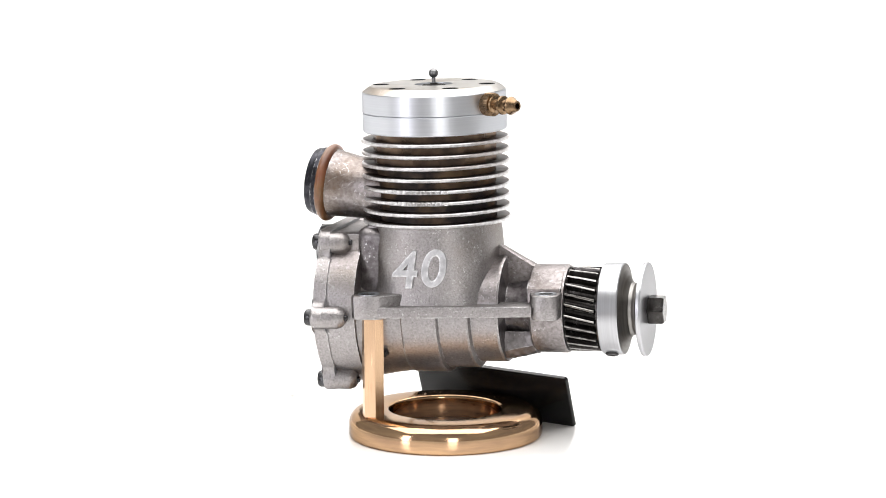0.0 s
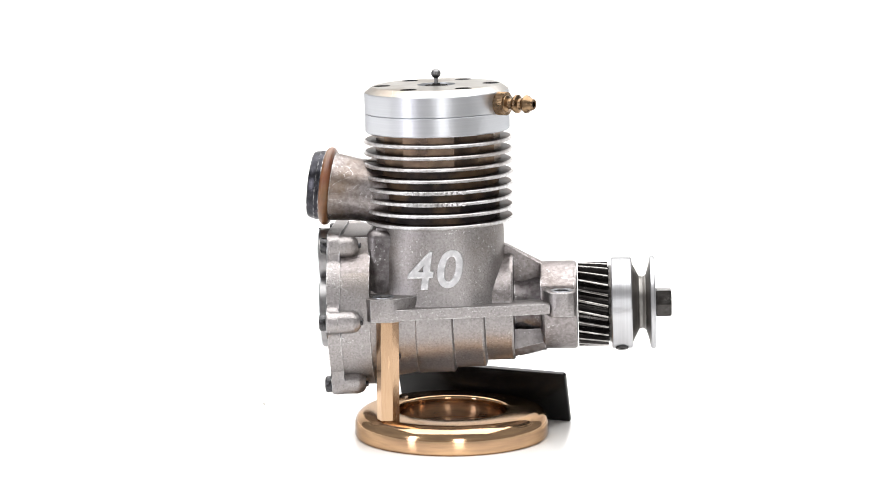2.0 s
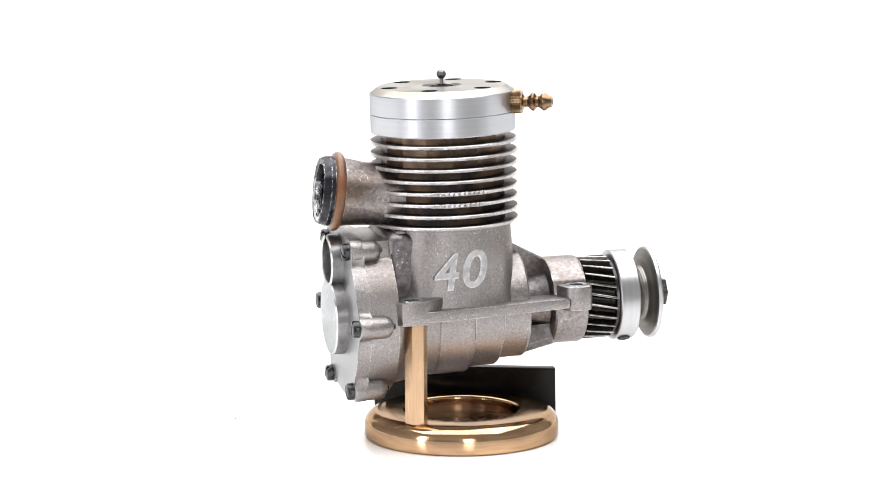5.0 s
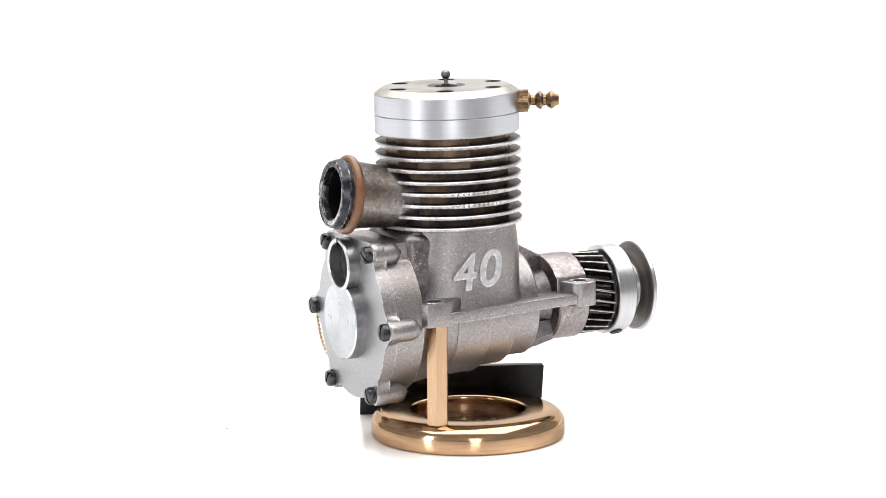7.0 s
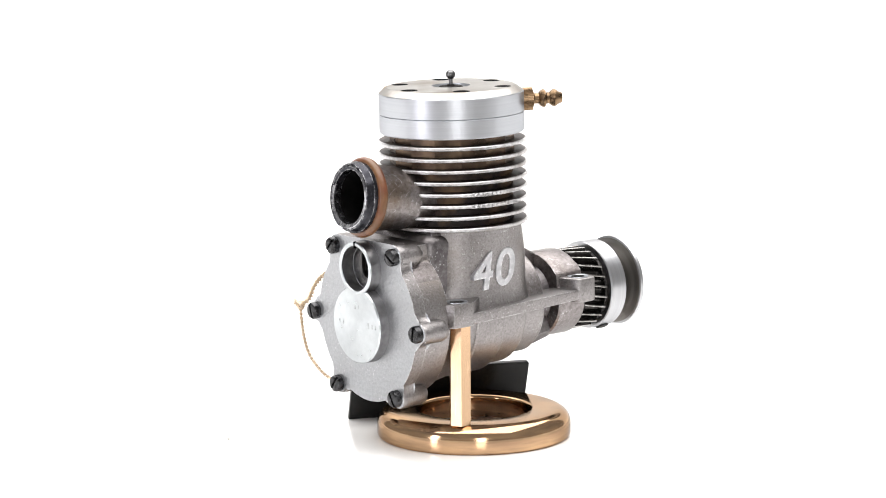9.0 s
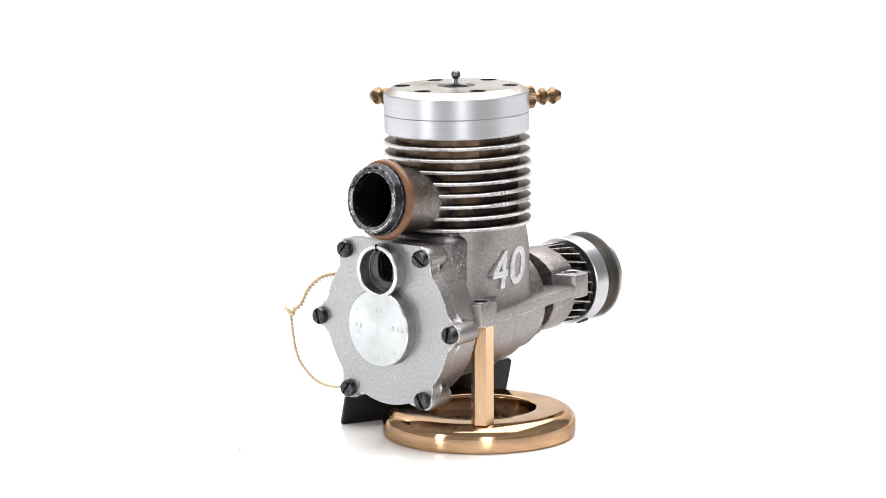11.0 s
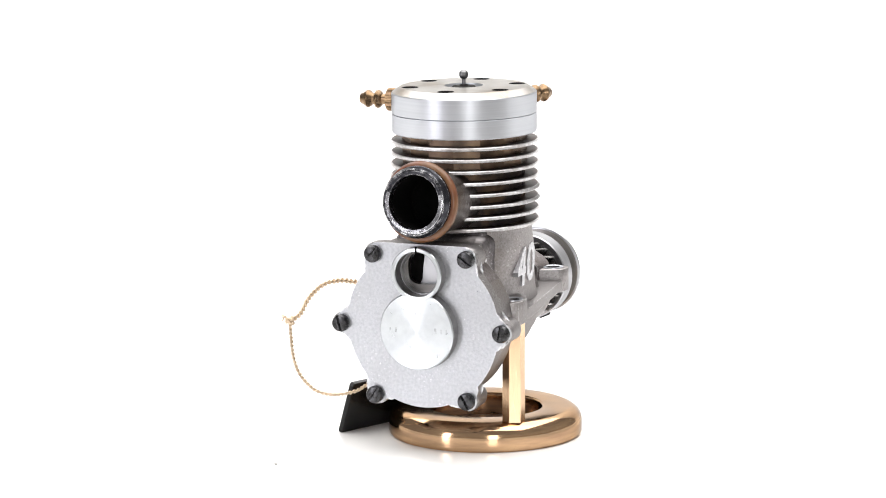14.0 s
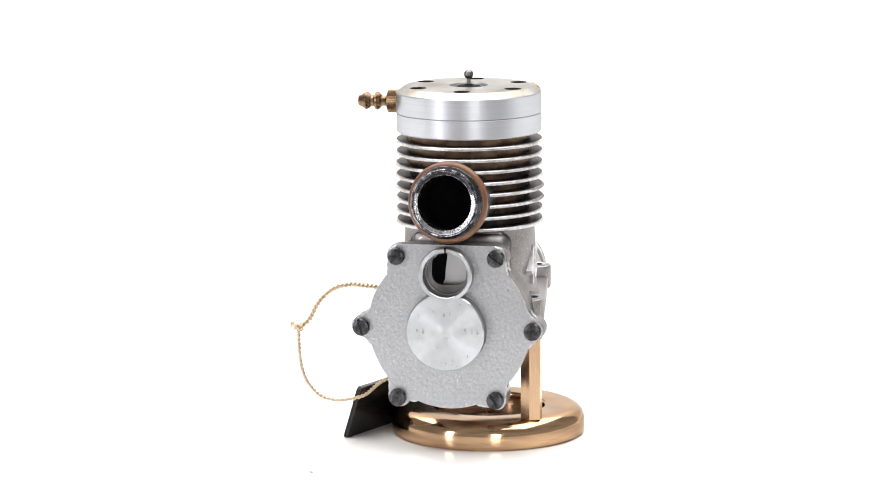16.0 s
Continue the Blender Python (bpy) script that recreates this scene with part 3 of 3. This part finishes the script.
def build_head():
    part("head_ring", lathe([(86.0, 0), (86.0, 19.8), (86.3, 20.05), (91.1, 20.05), (91.25, 19.85), (91.25, 0)], (CX, 0, 0), segs=128), TURNED, engine, "turned aluminium lower head ring", smooth=22)
    cap = lathe([(91.3, 0), (91.3, 19.85), (91.45, 20.05), (96.8, 20.05), (97.05, 19.9), (98.35, 18.1), (98.55, 17.7), (98.65, 0)], (CX, 0, 0), segs=128)
    holes = []
    for k in range(6):
        a = radians(-117 + 60 * k)
        holes.append(lathe([(96.0, 0), (96.0, 2.35), (99.2, 2.35), (99.2, 0)], (CX + 15.0 * math.cos(a), 15.0 * math.sin(a), 0), segs=28))
    holes.append(lathe([(96.4, 0), (96.4, 4.6), (99.4, 5.6), (99.4, 0)], (CX, 0, 0), segs=48))
    head = part("head_cap", cut(cap, holes), TURNED, engine, "turned aluminium water-cooled head cap", smooth=22)
    wells = [(CX + 15.0 * math.cos(radians(-117 + 60 * k)), 15.0 * math.sin(radians(-117 + 60 * k))) for k in range(6)]
    head.data.materials.append(HEAD_TOP)
    # Walls of the screw wells are coloured black for the shade in the holes.
    head.data.materials.append(BLACKED)
    for face in head.data.polygons:
        c = face.center / MM
        if face.normal.z > 0.4 and c.z > 97.4:
            face.material_index = 1
        elif abs(face.normal.z) < 0.6 and any(math.hypot(c.x - p, c.y - q) < 2.6 for p, q in wells):
            face.material_index = 2
    for k in range(6):
        a = radians(-117 + 60 * k)
        p = (CX + 15.0 * math.cos(a), 15.0 * math.sin(a), 0)
        part("head_screw", lathe([(96.0, 0), (96.0, 2.25), (97.4, 2.25), (97.6, 2.0), (97.6, 1.1), (96.6, 1.05), (96.6, 0)], p, segs=24), MATT_BLACK, head, "sunk black socket screw")
    part("plug_body", lathe([(96.3, 0), (96.3, 3.6), (98.2, 3.4), (98.5, 3.0), (98.5, 1.2), (98.9, 1.0), (98.9, 0)], (CX, 0, 0), segs=32), MATT_BLACK, engine, "dark glow plug in its well")
    prof = [(98.6, 0.55), (100.4, 0.5)] + [(101.6 - 1.35 * math.cos(radians(a)), 1.35 * math.sin(radians(a))) for a in range(25, 180, 15)] + [(102.95, 0)]
    part("plug_stud", lathe([(98.6, 0)] + prof, (CX, 0, 0), segs=28), BALL, engine, "steel glow plug pin with a ball end")
    for a in (-28.5, 90):
        d = (math.cos(radians(a)), math.sin(radians(a)), 0)
        o = (CX, 0, 93.9)
        collar = bmesh.new()
        n = 44
        for r0, r1, a0, a1 in ((3.2, 3.06, 19.7, 22.6),):
            low, top = [], []
            m = axis_matrix(o, d)
            for k in range(n * 2):
                r = r0 if k % 2 else r1
                w = math.pi * k / n
                low.append(collar.verts.new(m @ Vector((r * math.cos(w), r * math.sin(w), a0))))
                top.append(collar.verts.new(m @ Vector((r * math.cos(w), r * math.sin(w), a1))))
            collar.faces.new(low[::-1])
            collar.faces.new(top)
            for k in range(2 * n):
                collar.faces.new((low[k], low[(k + 1) % (2 * n)], top[(k + 1) % (2 * n)], top[k]))
        nip = part("water_nipple", lathe([(22.4, 0), (22.4, 2.5), (22.9, 2.3), (23.3, 1.5), (24.4, 1.5), (25.0, 2.2), (25.7, 2.6), (26.2, 2.5), (26.7, 1.65), (27.4, 1.6), (28.0, 2.1),
                                          (28.7, 2.55), (29.3, 2.4), (30.0, 1.8), (30.8, 1.55), (31.0, 1.4), (31.0, 0.85), (29.3, 0.8), (29.3, 0)], o, d, 36), BRASS, engine, "barbed dull brass water nipple")
        part("knurled_collar", collar, BRASS, nip, "knurled brass collar", smooth=20)


def build_exhaust():
    tilt = radians(7.4)
    o, d = (-16.7, -0.35, 69.3), (-math.cos(tilt), 0.045, math.sin(tilt))
    prof = [(-7, 0), (-7, 9.4), (-2, 8.9), (1.5, 8.6), (5, 8.7), (9, 9.2), (11.2, 9.5), (11.4, 9.1), (13.9, 9.1), (14.0, 9.4), (15.4, 9.4), (15.6, 9.2), (15.7, 7.9), (3, 7.9), (3, 0)]
    part("exhaust_stub", roughen(lathe(prof, o, d, 72), 5, 0.12, 4), STUB, engine, "cast exhaust stub, scratched and stained")
    ring = [(12.6 + 1.4 * math.cos(radians(a)), 9.55 + 1.4 * math.sin(radians(a))) for a in range(0, 360, 30)]
    part("rubber_ring", lathe(ring, o, d, 72, closed=True), RING, engine, "brown rubber sealing ring")
    part("soot_lip", lathe([(13.95, 8.0), (13.95, 9.6), (15.2, 9.7), (15.5, 9.5), (16.4, 9.4), (17.3, 9.0), (17.4, 8.8), (17.1, 8.5)], o, d, 72, closed=True), LIP, engine, "sooty outer lip of the stub")
    lip = part("bright_lip", roughen(lathe([(15.0, 7.2), (15.0, 8.6), (17.1, 8.6), (17.25, 8.3), (17.05, 7.35), (16.4, 7.2)], o, d, 72, closed=True), 2, 0.05), LIPB, engine, "inner lip, coloured bright below and dark above for a lit crescent")
    # A darker upper half leaves the lit crescent painted on the lip.
    lip.data.materials.append(LIP)
    for face in lip.data.polygons:
        if face.center.z / MM > 73.2 + 0.8 * math.sin(face.center.y / MM * 1.7):
            face.material_index = 1
    part("bore", lathe([(17.0, 7.3), (3.2, 7.2), (3.2, 0.0)], o, d, 56), OPENING_BLACK, engine, "black bore of the exhaust")
    part("stub_saddle", roughen(box(-15.5, -8, -12.0, 11.0, 58.6, 61.0, 0.8), 4, 0.2), SHADED_OILY, engine, "casting under the exhaust, coloured dark for shade and oil")


def build_nose():
    gear = bmesh.new()
    n, x0, x1, twist = 24, 39.6, 47.9, radians(9)
    shape = [(-0.5, 9.6), (-0.28, 9.8), (-0.10, 11.6), (-0.045, 11.75), (0.045, 11.75), (0.10, 11.6), (0.28, 9.8)]
    rings = []
    for s in range(5):
        f = s / 4
        ring = []
        for k in range(n):
            for u, r in shape:
                a = 2 * math.pi * (k + u) / n - twist * f
                ring.append((x0 + f * (x1 - x0), AY - r * math.cos(a), AZ + r * math.sin(a)))
        rings.append(ring)
    ob = part("helical_gear", loft(rings, gear), GEAR, engine, "dark steel helical toothed starter drive", smooth=25)
    ob.data.materials.append(SCREW_BRIGHT)
    for face in ob.data.polygons:
        if math.hypot(face.center.y - AY * MM, face.center.z - AZ * MM) > 11.6 * MM and abs(face.normal.x) < 0.5:
            face.material_index = 1
    part("spacer", lathe([(47.7, 0), (47.7, 9.6), (48.1, 10.7), (48.9, 10.9), (48.9, 0)], (0, AY, AZ), XAX, 48), GEAR, engine, "dark spacer washer")
    prof = [(48.8, 0), (48.8, 12.4), (49.1, 12.7), (54.2, 12.7), (54.5, 12.45), (54.7, 10.9), (56.5, 7.4), (57.4, 7.2), (58.3, 7.6), (59.3, 11.0), (59.5, 12.4), (59.7, 12.9), (60.5, 13.0), (60.9, 12.8), (61.0, 12.3), (61.0, 0)]
    pulley = part("grooved_pulley", lathe(prof, (0, AY, AZ + 0.2), XAX, 112), TURNED_X, engine, "turned aluminium starter pulley with a deep groove, coloured dark for shade", smooth=24)
    # Groove faces carry in their colour the darkness that the lighting gives them.
    pulley.data.materials.append(DARKENED)
    for face in pulley.data.polygons:
        if 54.55 * MM < face.center.x < 59.4 * MM and math.hypot(face.center.y - AY * MM, face.center.z - (AZ + 0.2) * MM) < 12.0 * MM:
            face.material_index = 1
    hexa = [(AY + 4.2 * math.cos(radians(60 * k)), AZ + 0.1 + 4.2 * math.sin(radians(60 * k))) for k in range(6)]
    part("shaft_nut", prism(hexa, at_x(60.9), 4.6, 0.5), GEAR, engine, "blackened hexagon nut", smooth=20)
    a = radians(-113)
    d = (0, math.cos(a), math.sin(a))
    part("grub_screw", lathe([(11.6, 0), (11.6, 1.85), (12.9, 1.85), (13.2, 1.6), (13.2, 0.95), (12.3, 0.9), (12.3, 0)], (51.5, AY, AZ + 0.2), d, 24), BLACKED, engine, "dark socket grub screw")


build_crankcase()
build_cover()
for (y, z), turn in zip(BOLTS, (35, 130, 100, 75, 60, 125)):
    build_screw(y, z, turn, engine)
for child in engine.children:
    if child.name.split(".")[0] in ("rear_cover", "boss", "bolt_tip", "slotted_screw"):
        child.location.x = 1.2 * MM       # the cover sits in the drum's mouth
build_cylinder()
build_head()
build_exhaust()
build_nose()
build_figure("4", -6.6, 0.7, 44.2, 54.7)
build_figure("0", 1.6, 8.75, 44.5, 55.1)

# ---- the tag and its cord ----
tag = empty("name_tag", "black acrylic tag leaning against the bronze base", "tag")
BL, BR, LEAN = Vector((-11.6, 34.0, 0)), Vector((37.6, 14.7, 0)), Vector((-1.5, -4.6, 15.0))


def build_tag():
    along = (BR - BL).normalized()
    up = LEAN.normalized()
    out = along.cross(up)
    m = Matrix((along, up, out)).transposed().to_4x4()
    m.translation = BL
    w, h = (BR - BL).length, LEAN.length
    plate = [(0.5, 0), (w - 0.5, 0), (w, 0.5), (w, h - 0.6), (w - 0.6, h), (0.6, h), (0, h - 0.6), (0, 0.5)]
    body = prism(plate, m, 1.5, 0.2)
    hole = lathe([(-3, 0), (-3, 0.9), (4, 0.9), (4, 0)], tuple(m @ Vector((2.6, h - 2.4, 0))), tuple(out), 20)
    part("plate", cut(body, [hole]), TAG, tag, "glossy black plate with a small hole", smooth=30)


build_tag()
cord = empty("gold_cord", "thin twisted gold cord tied to the engine and tag", "cord")


def spline(points, steps):
    out = []
    for k in range(len(points) - 1):
        p0, p1, p2, p3 = (Vector(points[min(max(k + j, 0), len(points) - 1)]) for j in (-1, 0, 1, 2))
        for s in range(steps):
            t = s / steps
            out.append(0.5 * (2 * p1 + (p2 - p0) * t + (2 * p0 - 5 * p1 + 4 * p2 - p3) * t * t + (3 * p1 - p0 - 3 * p2 + p3) * t ** 3))
    return out + [Vector(points[-1])]


def strand(path, radius, pitch, phase, thick, bm=None):
    bm = bm or bmesh.new()
    rings, run = [], 0.0
    for k, p in enumerate(path):
        d = (path[min(k + 1, len(path) - 1)] - path[max(k - 1, 0)]).normalized()
        run += (p - path[k - 1]).length if k else 0
        side = d.cross(Vector((0.3, 0.2, 1))).normalized()
        upw = side.cross(d)
        a = 2 * math.pi * run / pitch + phase
        c = p + radius * (side * math.cos(a) + upw * math.sin(a))
        rings.append([c + thick * (side * math.cos(j * math.pi / 3) + upw * math.sin(j * math.pi / 3)) for j in range(6)])
    return loft(rings, bm)


def build_cord():
    upper = [(-9, 16, 40), (-11, 22.5, 42.4), (-13.6, 27.9, 43.4), (-15.2, 31.0, 43.8), (-17.3, 35.2, 42.7), (-18.8, 38.9, 39.0), (-19.5, 41.3, 34.5), (-20.6, 43.9, 32.5)]
    lower = [(-20.6, 43.9, 32.5), (-20.2, 44.0, 28.4), (-19.3, 43.7, 21.9), (-18.0, 42.4, 16.9), (-15.8, 39.1, 12.4), (-14.4, 34.8, 11.0), (-14.1, 31.0, 11.4), (-13.5, 27.7, 12.3), (-11.2, 26.2, 13.2), (-8.9, 24.6, 14.6), (-7.6, 22.6, 15.8), (-6.2, 20.2, 16.8), (-5.2, 18.0, 18.5)]
    for name, pts, rad in (("upper_strand", upper, 0.40), ("lower_strand", lower, 0.28)):
        path = spline(pts, 22)
        for k in range(2):
            part(name, strand(path, rad, 2.4, math.pi * k, rad * 1.05), CORD, cord)
    knot = []
    for k in range(40):
        a = k / 39 * 2 * math.pi * 2.2
        knot.append(Vector((-20.6 + 0.8 * math.sin(a), 44.1 + 1.1 * math.cos(a * 1.0), 32.6 + 0.8 * math.sin(1.7 * a))))
    part("knot", strand(knot, 0.1, 2.0, 0, 0.42), CORD, cord, "small frayed knot")
    for k, tip in enumerate(((-21.6, 46.3, 33.6), (-21.3, 46.1, 32.5), (-21.0, 46.4, 34.1))):
        part("frayed_end", strand(spline([(-20.7, 44.4, 32.7), (-21.1, 45.3, 33.4 + 0.2 * k), tip], 5), 0.05, 1.5, k, 0.22), CORD, cord)


build_cord()
crumb = part("crumb", roughen(lathe([(0, 0), (0.05, 0.5), (0.3, 0.6), (0.5, 0.3), (0.55, 0)], segs=10), 0.6, 0.4), CRUMB)
tagged(crumb, "tiny grey crumb lying on the turntable", "crumb")


# ---- all that stands on the turntable turns with it ----
def motions():
    times = [0.5 * k for k in range(33)]
    place = Matrix.Translation((-0.00672, -0.00263, 0.0005)) @ pose(0, 0, 0, 0, 0, -14.87)
    raised = place @ pose(0, 0, 0.0002)
    lean = pose(0, 0, 0.0356) @ pose(0, 0, 0, 0, -1.4, 0) @ pose(0, 0, -0.0365)
    for thing, rest in ((turntable, pose(0, 0, 0.0005)), (stand, place), (engine, raised @ lean), (tag, place), (cord, raised),
                        (crumb, place @ pose(-0.0530, 0.0330, 0))):
        walk(thing, [(t, pose(0, 0, 0, 0, 0, TURN * t) @ rest) for t in times])


motions()
